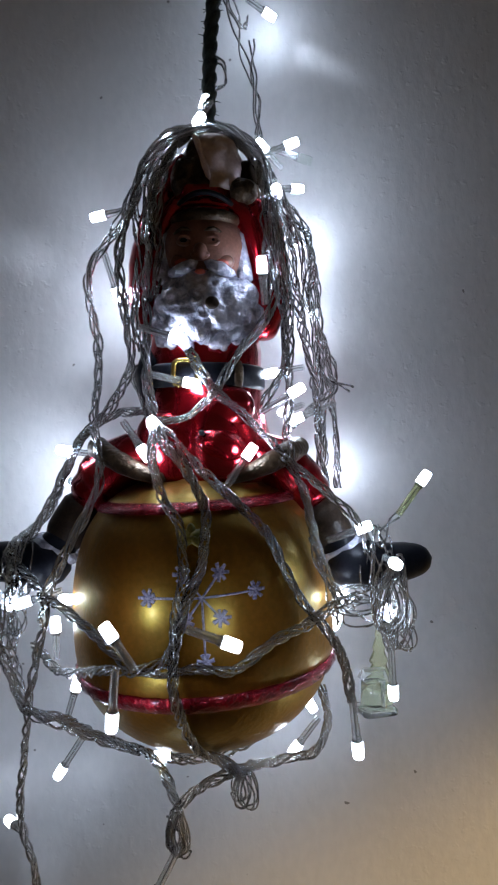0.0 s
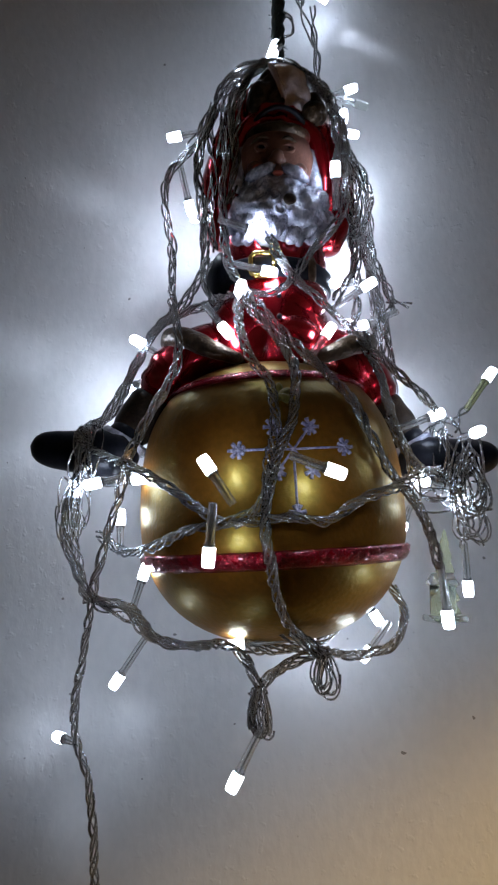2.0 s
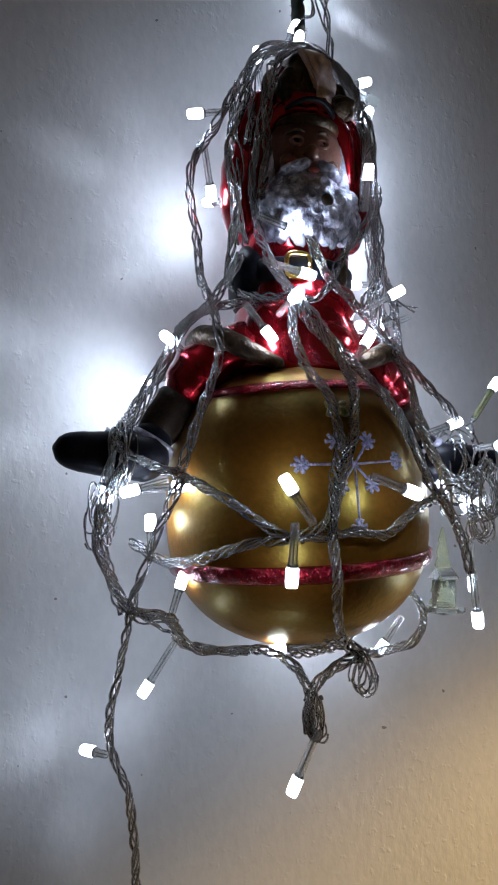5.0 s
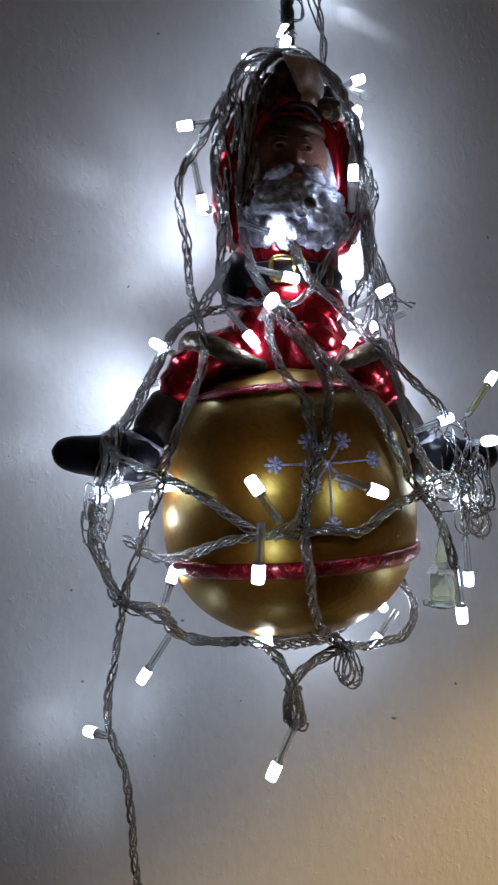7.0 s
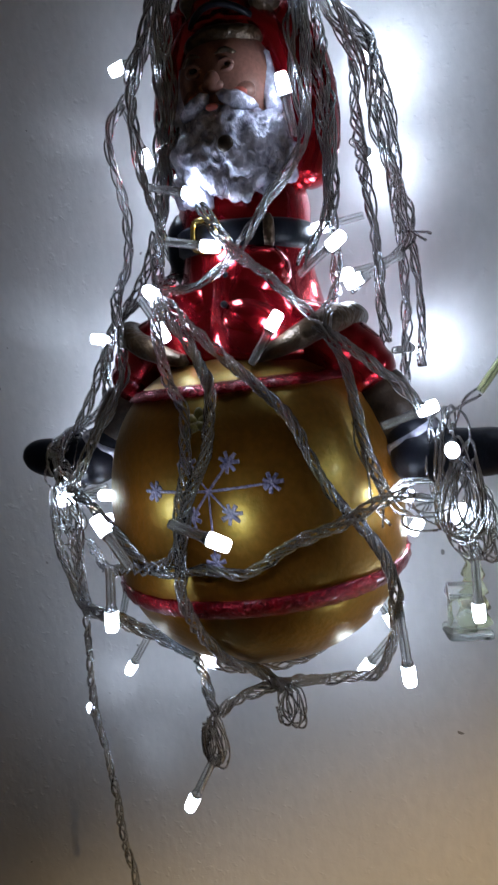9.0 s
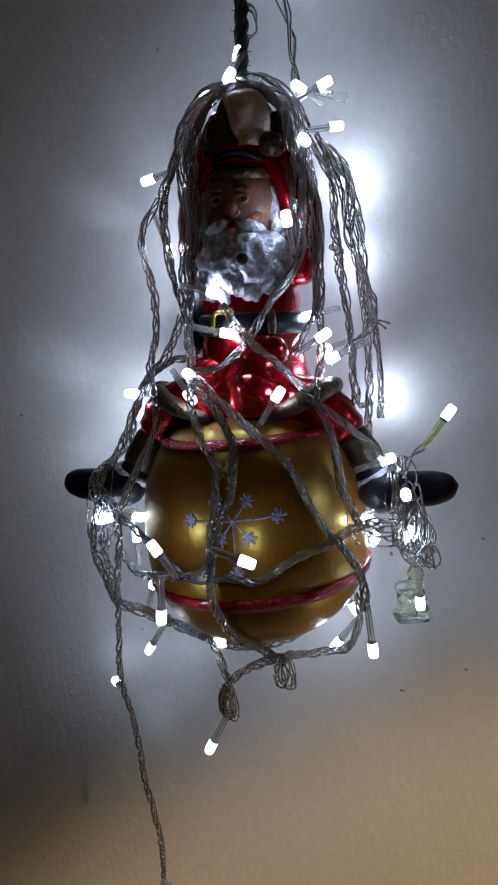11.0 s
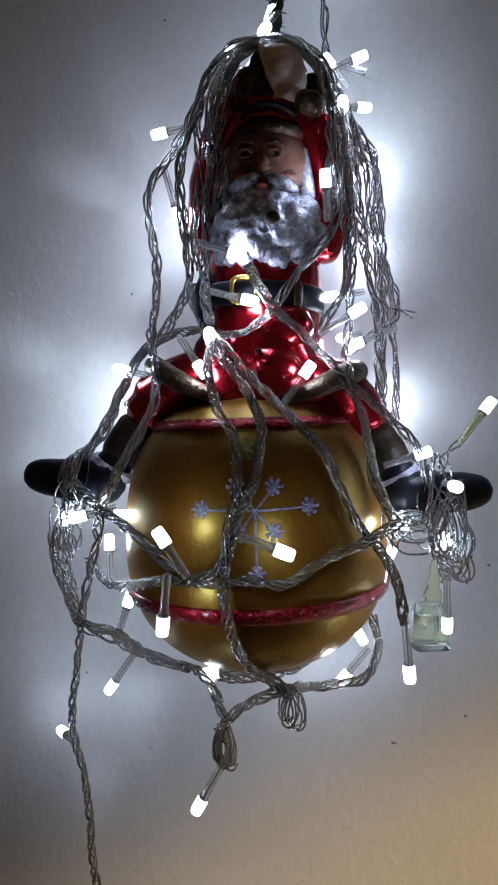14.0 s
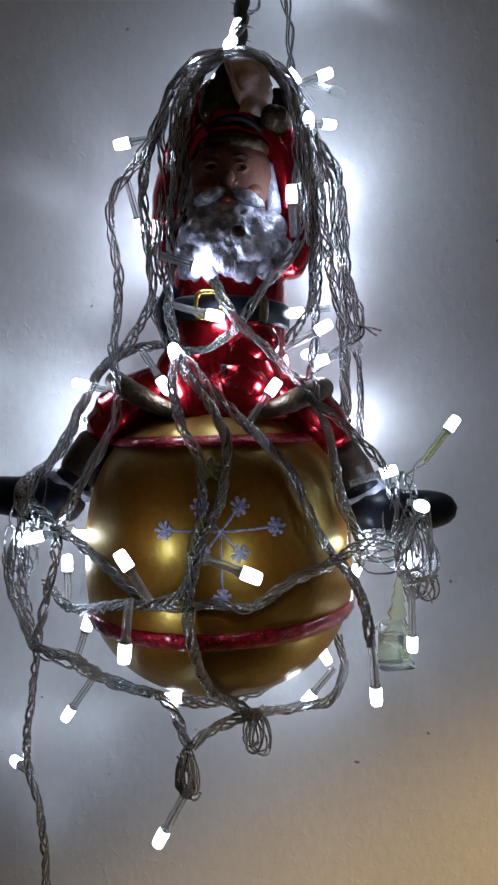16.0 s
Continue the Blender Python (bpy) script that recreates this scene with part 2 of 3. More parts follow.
def figurine():
    MATS = [red, black, fur, skin, rosy, pink, beard_white, brass, legging]
    ornament = tagged(new("glass_ornament"), "glossy red and black glass figurine astride a gold snowflake ball", "ornament")
    RED, BLACK, FUR, SKIN, ROSY, PINK, BEARD, BRASS, LEG = range(9)
    bm = bmesh.new()
    # ball
    rings = []
    for i in range(45):
        h = -0.0344 + 0.0795 * (0.5 - 0.5 * math.cos(math.pi * i / 44))
        rings.append([on_ball(2 * math.pi * k / 72, h) for k in range(72)])
    grid(bm, rings)
    bmesh.ops.recalc_face_normals(bm, faces=bm.faces)
    ball = part("ball", bm, gold, ornament, "gold lustre glass ball")
    for h, half, twist in ((-0.0105, 0.0023, 40), (0.0372, 0.0014, 60)):
        bm = bmesh.new()
        band(bm, h, half, 0.0011, 0, twist)
        bmesh.ops.recalc_face_normals(bm, faces=bm.faces)
        part("band", bm, glitter_red, ball, "raised red glitter band")
    bm = bmesh.new()
    # snowflake in raised glitter
    ca, ch = 0.075, 0.0158

    def stroke(a0, h0, a1, h1, w):
        line = [on_ball(a0 + (a1 - a0) * t / 8, h0 + (h1 - h0) * t / 8, 0.0001) for t in range(9)]
        tube(bm, line, [w * (0.85 + 0.3 * noise.noise(q * 900)) for q in line], 0, 6, 0.5)

    for deg, size in ((2, 1.0), (178, 1.0), (50, 0.55), (128, 0.55), (270, 1.15), (232, 0.5), (310, 0.5)):
        dx, dh = math.cos(radians(deg)) * size, math.sin(radians(deg)) * size
        ea, eh = ca + 0.36 * dx, ch + 0.0135 * dh
        stroke(ca, ch, ea, eh, 0.00036)
        for k in range(7):
            d = radians(deg + 360 * k / 7)
            stroke(ea, eh, ea + (0.060 + 0.012 * math.cos(d - radians(deg))) * math.cos(d), eh + 0.0023 * math.sin(d), 0.00062)
    part("snowflake", bm, lilac, ball, "pale lilac glitter snowflake")
    bm = bmesh.new()
    for deg in (30, 150, 210, 330, 90):
        d = radians(deg)
        q = on_ball(0.02 + 0.045 * math.cos(d), 0.0300 + 0.0016 * math.sin(d), 0.0002)
        blob(bm, q, (0.0021, 0.0012, 0.0012), 0, 2, 0.0003, 500, n=12, turn=Euler((0, -d, 0)).to_matrix())
    part("painted_flower", bm, olive, ball, "olive gold flower")
    bm = bmesh.new()
    # coat with soft folds, flaring to the hem
    rings = []
    for z, rx, ry in ((0.3400, 0.0125, 0.012), (0.3345, 0.0160, 0.0145), (0.3285, 0.0172, 0.0155), (0.3200, 0.0170, 0.0155), (0.3120, 0.0176, 0.0162), (0.3060, 0.0190, 0.0178), (0.3000, 0.0210, 0.0195), (0.2950, 0.0232, 0.0215), (0.2915, 0.0238, 0.0222), (0.2895, 0.0215, 0.0200)):
        ring = []
        for k in range(64):
            a = 2 * math.pi * k / 64
            flare = max(0.0, (0.318 - z) / 0.028)
            f = 1 + 0.035 * flare * math.sin(5 * a + 0.7) + 0.02 * noise.noise(Vector((3 * math.cos(a), 3 * math.sin(a), z * 110)))
            for at, wide, top, tall, big in ((288, 0.55, 0.3110, 0.0065, 0.13), (232, 0.50, 0.3015, 0.0060, 0.15), (318, 0.40, 0.2990, 0.0060, 0.10)):
                away = (a - radians(at) + math.pi) % (2 * math.pi) - math.pi
                f += big * math.exp(-(away / wide) ** 2 - ((z - top) / tall) ** 2)
            cleft = 1 - 0.16 * flare * math.exp(-((math.sin(a / 2 - radians(130.5)) / 0.045) ** 2))
            ring.append(Vector((-0.0125 + rx * f * math.cos(a), 0.1975 + ry * f * cleft * math.sin(a), z)))
        rings.append(ring)
    fine = []
    for a, b in zip(rings, rings[1:]):
        fine += [[p.lerp(q, t) for p, q in zip(a, b)] for t in (0, 0.33, 0.67)]
    grid(bm, fine + [rings[-1]], RED)
    # puffed folds of the coat's front and skirt
    blob(bm, (-0.0062, 0.1850, 0.3112), (0.0088, 0.0062, 0.0068), RED, 2.2, 0.0005, 160, n=40)
    blob(bm, (-0.0232, 0.1845, 0.3030), (0.0078, 0.0068, 0.0078), RED, 2.2, 0.0006, 160, n=40)
    blob(bm, (-0.0070, 0.1815, 0.3000), (0.0080, 0.0058, 0.0050), RED, 2.2, 0.0006, 160, n=40, turn=Euler((0, 0.35, 0)).to_matrix())
    # belt, its loops and buckle
    for z0, z1, out in ((0.3170, 0.3240, 0.0009),):
        rings = []
        for z, o in ((z0, 0.0), (z0 + 0.0008, out), (z1 - 0.0008, out), (z1, 0.0)):
            rings.append([Vector((-0.0125 + (0.0174 + o) * math.cos(a), 0.1975 + (0.0160 + o) * math.sin(a), z)) for a in (2 * math.pi * k / 64 for k in range(64))])
        grid(bm, rings, BLACK)
    blob(bm, (-0.0268, 0.1970, 0.3200), (0.0058, 0.0095, 0.0105), BLACK, 2.4, 0.0008, 150)
    blob(bm, (-0.0020, 0.1838, 0.3205), (0.0014, 0.0012, 0.0042), FUR, 3, n=12)
    frame_line = [Vector((-0.0168 + 0.0034 * math.copysign(abs(math.cos(t)) ** 0.5, math.cos(t)), 0.1808 - 0.0004 * math.cos(t), 0.3208 + 0.0036 * math.copysign(abs(math.sin(t)) ** 0.5, math.sin(t)))) for t in (2 * math.pi * k / 24 for k in range(25))]
    tube(bm, frame_line, [0.0008] * 25, BRASS, 6)
    for z in (0.3110, 0.3040):
        blob(bm, (-0.0120, 0.1800 - (0.311 - z) * 0.35, z), (0.0009, 0.0008, 0.0009), BLACK, n=10)
    # raised arms with trimmed cuffs
    for s in (-1, 1):
        x = -0.0112
        limb(bm, [(x + s * 0.0125, 0.1985, 0.3330, 0.0066), (x + s * 0.0175, 0.1985, 0.3440, 0.0070), (x + s * 0.0172, 0.1975, 0.3570, 0.0068), (x + s * 0.0140, 0.1940, 0.3690 - s * 0.0015, 0.0056), (x + s * 0.0100, 0.1910, 0.3745 - s * 0.0020, 0.0052)], RED, bump=0.08)
    limb(bm, [(-0.0268, 0.1965, 0.3600, 0.0050), (-0.0245, 0.1945, 0.3700, 0.0046), (-0.0205, 0.1925, 0.3790, 0.0042), (-0.0165, 0.1915, 0.3860, 0.0036)], RED, 16, 0.1)
    # dark filler limb, added where dim green wires close the gap beside the hat
    limb(bm, [(0.0035, 0.1945, 0.3700, 0.0034), (0.0012, 0.1935, 0.3785, 0.0034), (-0.0018, 0.1930, 0.3850, 0.0030)], LEG, 14, 0.15)
    blob(bm, (-0.0008, 0.1880, 0.3740), (0.0042, 0.0042, 0.0036), FUR, 2.2, 0.0006, 500)
    # hat, its band and the folded pale tip
    blob(bm, (-0.0115, 0.1990, 0.3640), (0.0150, 0.0130, 0.0130), RED, 2.2, 0.0004, 150)
    ring = [Vector((-0.0117 + 0.0092 * math.cos(t), 0.1925 + 0.0110 * math.sin(t), 0.3702 - 0.0014 * math.cos(2 * t))) for t in (2 * math.pi * k / 40 for k in range(41))]
    tube(bm, ring, [0.0008] * 41, BLACK, 8)
    blob(bm, (-0.0115, 0.1955, 0.3690), (0.0118, 0.0105, 0.0072), RED, 2.2, 0.0005, 200)
    # peaked hat top: brown plush on one side, a pale folded tip on the other
    rings = []
    for k in range(25):
        h = k / 24
        half = (0.0114 * (1 - h) + 0.0076 * h) * (1 if k < 20 else math.sqrt(max(0.05, 1 - ((k - 19) / 5.2) ** 2)))
        ring = []
        for i in range(48):
            a = 2 * math.pi * i / 48
            q = Vector((-0.0122 + 0.0022 * h + half * math.cos(a), 0.1935 - 0.0010 * h + 0.92 * half * math.sin(a), 0.3690 + 0.0232 * h))
            q += (q - Vector((-0.0112, 0.193, q.z))) * (0.10 * noise.noise(q * 260) + 0.06 * noise.noise(q * 600))
            ring.append(q)
        rings.append(ring)
    start = len(bm.faces)
    grid(bm, rings, FUR)
    bm.faces.ensure_lookup_table()
    for face in bm.faces[start:]:
        c = face.calc_center_median()
        edge = -0.0146 + 0.28 * (0.3905 - c.z)
        if c.x > edge and c.y < 0.1960 and c.z > 0.3735 + 0.3 * max(0, c.x + 0.006):
            face.material_index = PINK
        elif c.z < 0.3752 or (c.x < -0.0165 and c.z < 0.3785):
            face.material_index = RED
    limb(bm, [(-0.0150, 0.1872, 0.3908, 0.0007), (-0.0135, 0.1850, 0.3860, 0.0010), (-0.0118, 0.1836, 0.3805, 0.0009), (-0.0102, 0.1830, 0.3755, 0.0007)], PINK, 8, 0.3)
    blob(bm, (-0.0178, 0.1870, 0.3780), (0.0036, 0.0036, 0.0060), FUR, 2.2, 0.0008, 400, turn=Euler((0, 0.35, 0)).to_matrix())
    # face, kept plain
    blob(bm, (-0.0122, 0.1905, 0.3575), (0.0120, 0.0098, 0.0125), SKIN, 2.1, 0.0003, 220)
    blob(bm, (-0.0127, 0.1812, 0.3548), (0.0021, 0.0018, 0.0026), SKIN, 2, n=16)
    blob(bm, (-0.0127, 0.1812, 0.3540), (0.0028, 0.0013, 0.0014), SKIN, 2, n=16)
    for s in (-1, 1):
        blob(bm, (-0.0124 + s * 0.0056, 0.1842, 0.3527), (0.0036, 0.0022, 0.0026), SKIN, 2, n=16)
        blob(bm, (-0.0124 + s * 0.0054, 0.1832, 0.3522), (0.0026, 0.0014, 0.0016), ROSY, 2, n=16)
        blob(bm, (-0.0134 + s * 0.0040, 0.1817, 0.3580), (0.0011, 0.0009, 0.0009), BLACK, 2, n=14)
        lid = [Vector((-0.0134 + s * 0.0040 + 0.0017 * math.cos(t), 0.1811 + 0.0003 * abs(math.cos(t)), 0.3580 + 0.0012 * math.sin(t))) for t in (2 * math.pi * k / 16 for k in range(17))]
        tube(bm, lid, [0.0006] * 17, SKIN, 6)
        limb(bm, [(-0.0134 + s * 0.0018, 0.1806, 0.3605, 0.0005), (-0.0134 + s * 0.0044, 0.1811, 0.3613, 0.0006), (-0.0134 + s * 0.0072, 0.1832, 0.3600, 0.0004)], FUR, 8, 0.3)
        limb(bm, [(-0.0124 + s * 0.0105, 0.1885, 0.3630, 0.0010), (-0.0122 + s * 0.0112, 0.1882, 0.3560, 0.0017), (-0.0120 + s * 0.0122, 0.1885, 0.3470, 0.0026)], BEARD, 10, 0.3)
        limb(bm, [(-0.0118 + s * 0.0060, 0.1880, 0.3720, 0.0030), (-0.0118 + s * 0.0120, 0.1900, 0.3660, 0.0034), (-0.0118 + s * 0.0150, 0.1925, 0.3570, 0.0030), (-0.0118 + s * 0.0155, 0.1940, 0.3490, 0.0022)], RED, 14, 0.15)
    blob(bm, (-0.0118, 0.1912, 0.3656), (0.0104, 0.0102, 0.0032), FUR, 2.4, 0.0006, 400)
    # beard of curls
    blob(bm, (-0.0110, 0.1895, 0.3395), (0.0150, 0.0108, 0.0125), BEARD, 2.3, 0.0022, 190, n=110)
    for k in range(34):
        a = -1.5 + 3.0 * k / 33 + random.uniform(-0.04, 0.04)
        drop = random.uniform(0.2, 1.0)
        c = Vector((-0.0110 + 0.0138 * math.sin(a), 0.1893 - 0.0085 * math.cos(a), 0.3395 - 0.0105 * math.cos(a * 0.62) * drop))
        r = random.uniform(0.0015, 0.0024)
        blob(bm, c, (r, r * 0.7, r * 1.5), BEARD, 2, 0.0009, 420, n=18, turn=Euler((0, a * 0.6 + random.uniform(-0.5, 0.5), 0)).to_matrix())
    for turns_at in range(9):
        c = Vector((-0.0110 + random.uniform(-0.0095, 0.0095), 0, 0.3395 + random.uniform(-0.0075, 0.0060)))
        curl, size = [], random.uniform(0.0014, 0.0024)
        for k in range(18):
            t = 0.42 * k + turns_at
            x, z = c.x + size * math.cos(t) * (1 - k / 26), c.z + size * math.sin(t) * (1 - k / 26)
            u, w = (x + 0.0110) / 0.0150, (z - 0.3395) / 0.0125
            curl.append(Vector((x, 0.1897 - 0.0108 * math.sqrt(max(0.05, 1 - u * u - w * w)), z)))
        tube(bm, curl, [0.0007 * (1 - k / 24) for k in range(18)], BEARD, 6)
    for s in (-1, 1):
        limb(bm, [(-0.0124 + s * 0.0008, 0.1800, 0.3518, 0.0013), (-0.0124 + s * 0.0050, 0.1808, 0.3500, 0.0021), (-0.0124 + s * 0.0098, 0.1838, 0.3487, 0.0012)], BEARD, 12, 0.2)
    blob(bm, (-0.0126, 0.1795, 0.3488), (0.0016, 0.0010, 0.0008), ROSY, n=12)
    blob(bm, (-0.0092, 0.1778, 0.3398), (0.0020, 0.0010, 0.0019), LEG, n=14)
    # legs astride the ball, trimmed hem, cuffs and boots
    for s in (-1, 1):
        x = -0.0139
        limb(bm, [(x + s * 0.0100, 0.1905, 0.2990, 0.0070), (x + s * 0.0200, 0.1880, 0.2965, 0.0076), (x + s * 0.0275, 0.1920, 0.2915, 0.0080), (x + s * 0.0325, 0.1938, 0.2850, 0.0074), (x + s * 0.0350, 0.1940, 0.2808, 0.0069)], RED, 28, 0.12)
        limb(bm, [(x + s * 0.0080, 0.1772, 0.2908, 0.0015), (x + s * 0.0170, 0.1774, 0.2940, 0.0026), (x + s * 0.0245, 0.1800, 0.2978, 0.0032), (x + s * 0.0290, 0.1880, 0.2998, 0.0032), (x + s * 0.0300, 0.1990, 0.2995, 0.0026)], FUR, 20, 0.15)
        limb(bm, [(x + s * 0.0318, 0.1935, 0.2860, 0.0058), (x + s * 0.0348, 0.1942, 0.2815, 0.0067), (x + s * 0.0385, 0.1938, 0.2760, 0.0066), (x + s * 0.0428, 0.1925, 0.2695, 0.0060)], LEG, 24, 0.05)
        cuff, out = Vector((x + s * 0.0422, 0.1922, 0.2698)), Vector((s * 0.50, 0.03, -0.86)).normalized()
        side = out.cross(Vector((0, 1, 0))).normalized()
        over = side.cross(out)
        grid(bm, [[cuff + h * out + r * (math.cos(t) * side + math.sin(t) * over) * (1 + 0.02 * math.sin(9 * t)) for t in (2 * math.pi * k / 40 for k in range(40))] for h, r in ((-0.0016, 0.0054), (-0.0015, 0.0066), (-0.0006, 0.0072), (0.0008, 0.0072), (0.0016, 0.0067), (0.0017, 0.0054))], BEARD)
        limb(bm, [(x + s * 0.0390, 0.1930, 0.2750, 0.0050), (x + s * 0.0425, 0.1915, 0.2695, 0.0060), (x + s * 0.0440, 0.1905, 0.2670, 0.0066)], BLACK, 24, 0.03)
        limb(bm, [(x + s * 0.0375, 0.1895, 0.2640, 0.0058), (x + s * 0.0440, 0.1895, 0.2655, 0.0070), (x + s * 0.0530, 0.1895, 0.2660, 0.0062), (x + s * 0.0610, 0.1898, 0.2666, 0.0055), (x + s * 0.0685, 0.1900, 0.2676, 0.0038)], BLACK, 28, 0.04)
    bmesh.ops.recalc_face_normals(bm, faces=bm.faces)
    part("figure", bm, MATS, ornament, "red-coated seated glass figure with raised arms")
    return ornament


figurine()


# ---- the hanging cord ----
bm = bmesh.new()
line = smooth_line([(-0.0118, 0.1950, 0.3890), (-0.0114, 0.1975, 0.4050), (-0.0110, 0.1995, 0.4250), (-0.0102, 0.2005, 0.4400), (-0.0122, 0.2010, 0.4600), (-0.0125, 0.2030, 0.4900), (-0.0120, 0.2180, 0.5300), (-0.0120, 0.2360, 0.5450)], 0.0008)
turns = frames(line)
for k in range(3):
    strand = [q + 0.0011 * (math.cos(i * 0.33 + 2.1 * k) * u + math.sin(i * 0.33 + 2.1 * k) * v) for i, (q, (u, v)) in enumerate(zip(line, turns))]
    tube(bm, strand, [0.0013 * (1 + 0.25 * noise.noise(q * 700)) for q in strand], 0, 7)
for k in range(160):
    q = line[random.randrange(len(line))]
    d = Vector((random.gauss(0, 1), random.gauss(0, 1), random.gauss(0, 0.7))).normalized()
    tube(bm, [q + d * 0.0018, q + d * random.uniform(0.003, 0.0042)], [0.00018, 0.0001], 0, 3)
tagged(part("hanging_cord", bm, cord_dark), "dark green fuzzy twisted cord holding the figurine", "cord")


# ---- the string of lights ----
lights = tagged(new("string_lights"), "clear-wired string of cool white bulbs wound round the figurine", "string lights")
lights.location = (BX, 0.19, 0.21)
HOME = Matrix.Translation(lights.location).inverted()


def under(ob, parent):
    ob.parent = parent
    ob.matrix_parent_inverse = HOME
    return ob


def strand(line, thick, name="wire"):
    """One clear insulated wire with its metal core."""
    bm = bmesh.new()
    tube(bm, line, [thick] * len(line), 0, 6)
    wire = under(part(name, bm, pvc), lights)
    bm = bmesh.new()
    tube(bm, line, [thick * 0.42] * len(line), 0, 4)
    part("metal_core", bm, core, wire)
    return wire


def wires(strands, *points, spread=0.00106, thick=0.00037, wild=1.0):
    """A twisted bundle of clear wires along the points; by the head the strands hang looser."""
    line = smooth_line(points, 0.0008)
    turns = frames(line)
    seed = random.uniform(0, 100)
    high = sum(q[2] for q in points) / len(points) > 0.305
    pitch = random.uniform(0.16, 0.26) if high else random.uniform(0.26, 0.38)
    pitch *= random.choice((-1, 1))
    strands += 2 if strands > 2 else 0
    for k in range(strands):
        off = 2 * math.pi * k / strands
        own = []
        for i, (q, (u, v)) in enumerate(zip(line, turns)):
            loose = 0.95 + (0.70 if high else 0.60) * wild * noise.noise(Vector((i * 0.04, seed, k * 0.7)))
            a = off + i * pitch + (1.8 if high else 1.3) * noise.noise(Vector((i * 0.03, seed + 7, k * 1.3)))
            shake = Vector((noise.noise(Vector((i * 0.13, k, seed))), noise.noise(Vector((i * 0.13, k + 9, seed))), 0)) * (0.0006 if high else 0.00025)
            own.append(q + shake + spread * loose * (math.cos(a) * u + math.sin(a) * v))
        strand(own, thick)


def loops(count, centre, radii, tilt, seed, loose=1.0, pinch=0.0, thick=0.00032):
    """A tangle of loose wire loops round a centre."""
    pick = random.Random(seed)
    for k in range(count):
        c = Vector(centre) + Vector([pick.gauss(0, 0.0014 * loose) for _ in range(3)])
        turn = Euler([radians(t + pick.gauss(0, 15 * loose)) for t in tilt]).to_matrix()
        grow = pick.uniform(0.75, 1.15)
        start = pick.uniform(0, 6.28)
        line = []
        for i in range(46):
            a = start + 6.6 * i / 45
            slim = 1 - pinch * (0.5 + 0.5 * math.sin(a))
            q = Vector((radii[0] * math.cos(a) * slim, radii[1] * math.sin(a), 0)) * grow * (1 + 0.12 * math.sin(2 * a + k))
            q.z = 0.0012 * math.sin(a * 1.5 + k)
            line.append(c + turn @ q)
        strand(line, thick, "wire_loop")


def lathe(bm, base, d, profile, n=14, mat=0, closed=True):
    u = d.orthogonal().normalized()
    v = d.cross(u)
    grid(bm, [[base + d * h + r * (math.cos(a) * u + math.sin(a) * v) for a in (2 * math.pi * k / n for k in range(n))] for h, r in profile], mat, closed)


def cast(start, at, power, angle, blend):
    """The light that a bulb throws one way."""
    throw = bpy.data.lights.new("bulb_beam", "SPOT")
    throw.energy, throw.color, throw.shadow_soft_size = power, (0.71, 0.81, 1.0), 0.0012
    throw.spot_size, throw.spot_blend = radians(angle), blend
    new("bulb_beam", throw).matrix_world = look(start, at)


def bulb(tip, way, length=0.011, on=True, sleeve=sleeve_pvc, beam=0.0, wide=70, edge=1.0, lobes=()):
    """A bulb whose lit end is centred on tip and points along way, on a clear sleeve."""
    p, d = Vector(tip), Vector(way).normalized()
    length = min(max(length, 0.006), 0.018)
    bm = bmesh.new()
    lathe(bm, p - d * length, d, [(0, 0.0007), (0, 0.0009), (0.0006, 0.00102), (length - 0.0034, 0.00108), (length - 0.0024, 0.00136), (length - 0.0023, 0.0010), (length - 0.0036, 0.00075), (0.0004, 0.0007)], closed=False)
    body = under(part("bulb", bm, sleeve), lights)
    bm = bmesh.new()
    lathe(bm, p - d * length * 0.98, d, [(0, 0.00020), (length - 0.0026, 0.00020)], 6)
    part("lead", bm, core, body)
    bm = bmesh.new()
    lathe(bm, p - d * 0.0023, d, [(0, 0.00125), (0.0003, 0.00144), (0.0024, 0.00146), (0.0041, 0.00138), (0.0046, 0.00122), (0.0047, 0.00090)])
    if on:
        bm.faces.ensure_lookup_table()
        for f in bm.faces:
            f.material_index = 1 if f.normal.dot(d) < -0.3 or (f.calc_center_median() - p).dot(d) < -0.0020 else 0
    part("lit_tip" if on else "unlit_tip", bm, [lit, white] if on else clear, body, "glowing cool white tip" if on else "unlit clear tip")
    if beam:
        cast(p + d * 0.0035, p + d, beam, wide, edge)
    for x, z, power, angle, blend in lobes:
        at = Vector((x, WALL, z))
        cast(p + (at - p).normalized() * 0.0035, at, power, angle, blend)
    return body


wires(5, (-.0140, .1920, .3951), (-.0228, .1930, .3932), (-.0296, .1900, .3841), (-.0317, .1860, .3720), (-.0349, .1840, .3618), (-.0366, .1860, .3514), (-.0346, .1845, .3398), (-.0342, .1890, .3305), (-.0340, .1950, .3226), (-.0307, .1915, .3145), (-.0241, .1675, .3072))
wires(5, (-.0162, .1900, .3924), (-.0223, .1870, .3846), (-.0257, .1830, .3779), (-.0269, .1840, .3655), (-.0281, .1870, .3556), (-.0289, .1875, .3443), (-.0280, .1840, .3321), (-.0275, .1780, .3227), (-.0259, .1725, .3148), (-.0237, .1665, .3081))
wires(3, (-.0186, .1970, .3963), (-.0269, .1960, .3901), (-.0332, .1950, .3731), (-.0316, .1920, .3569), (-.0326, .1900, .3415), (-.0312, .1880, .3279))
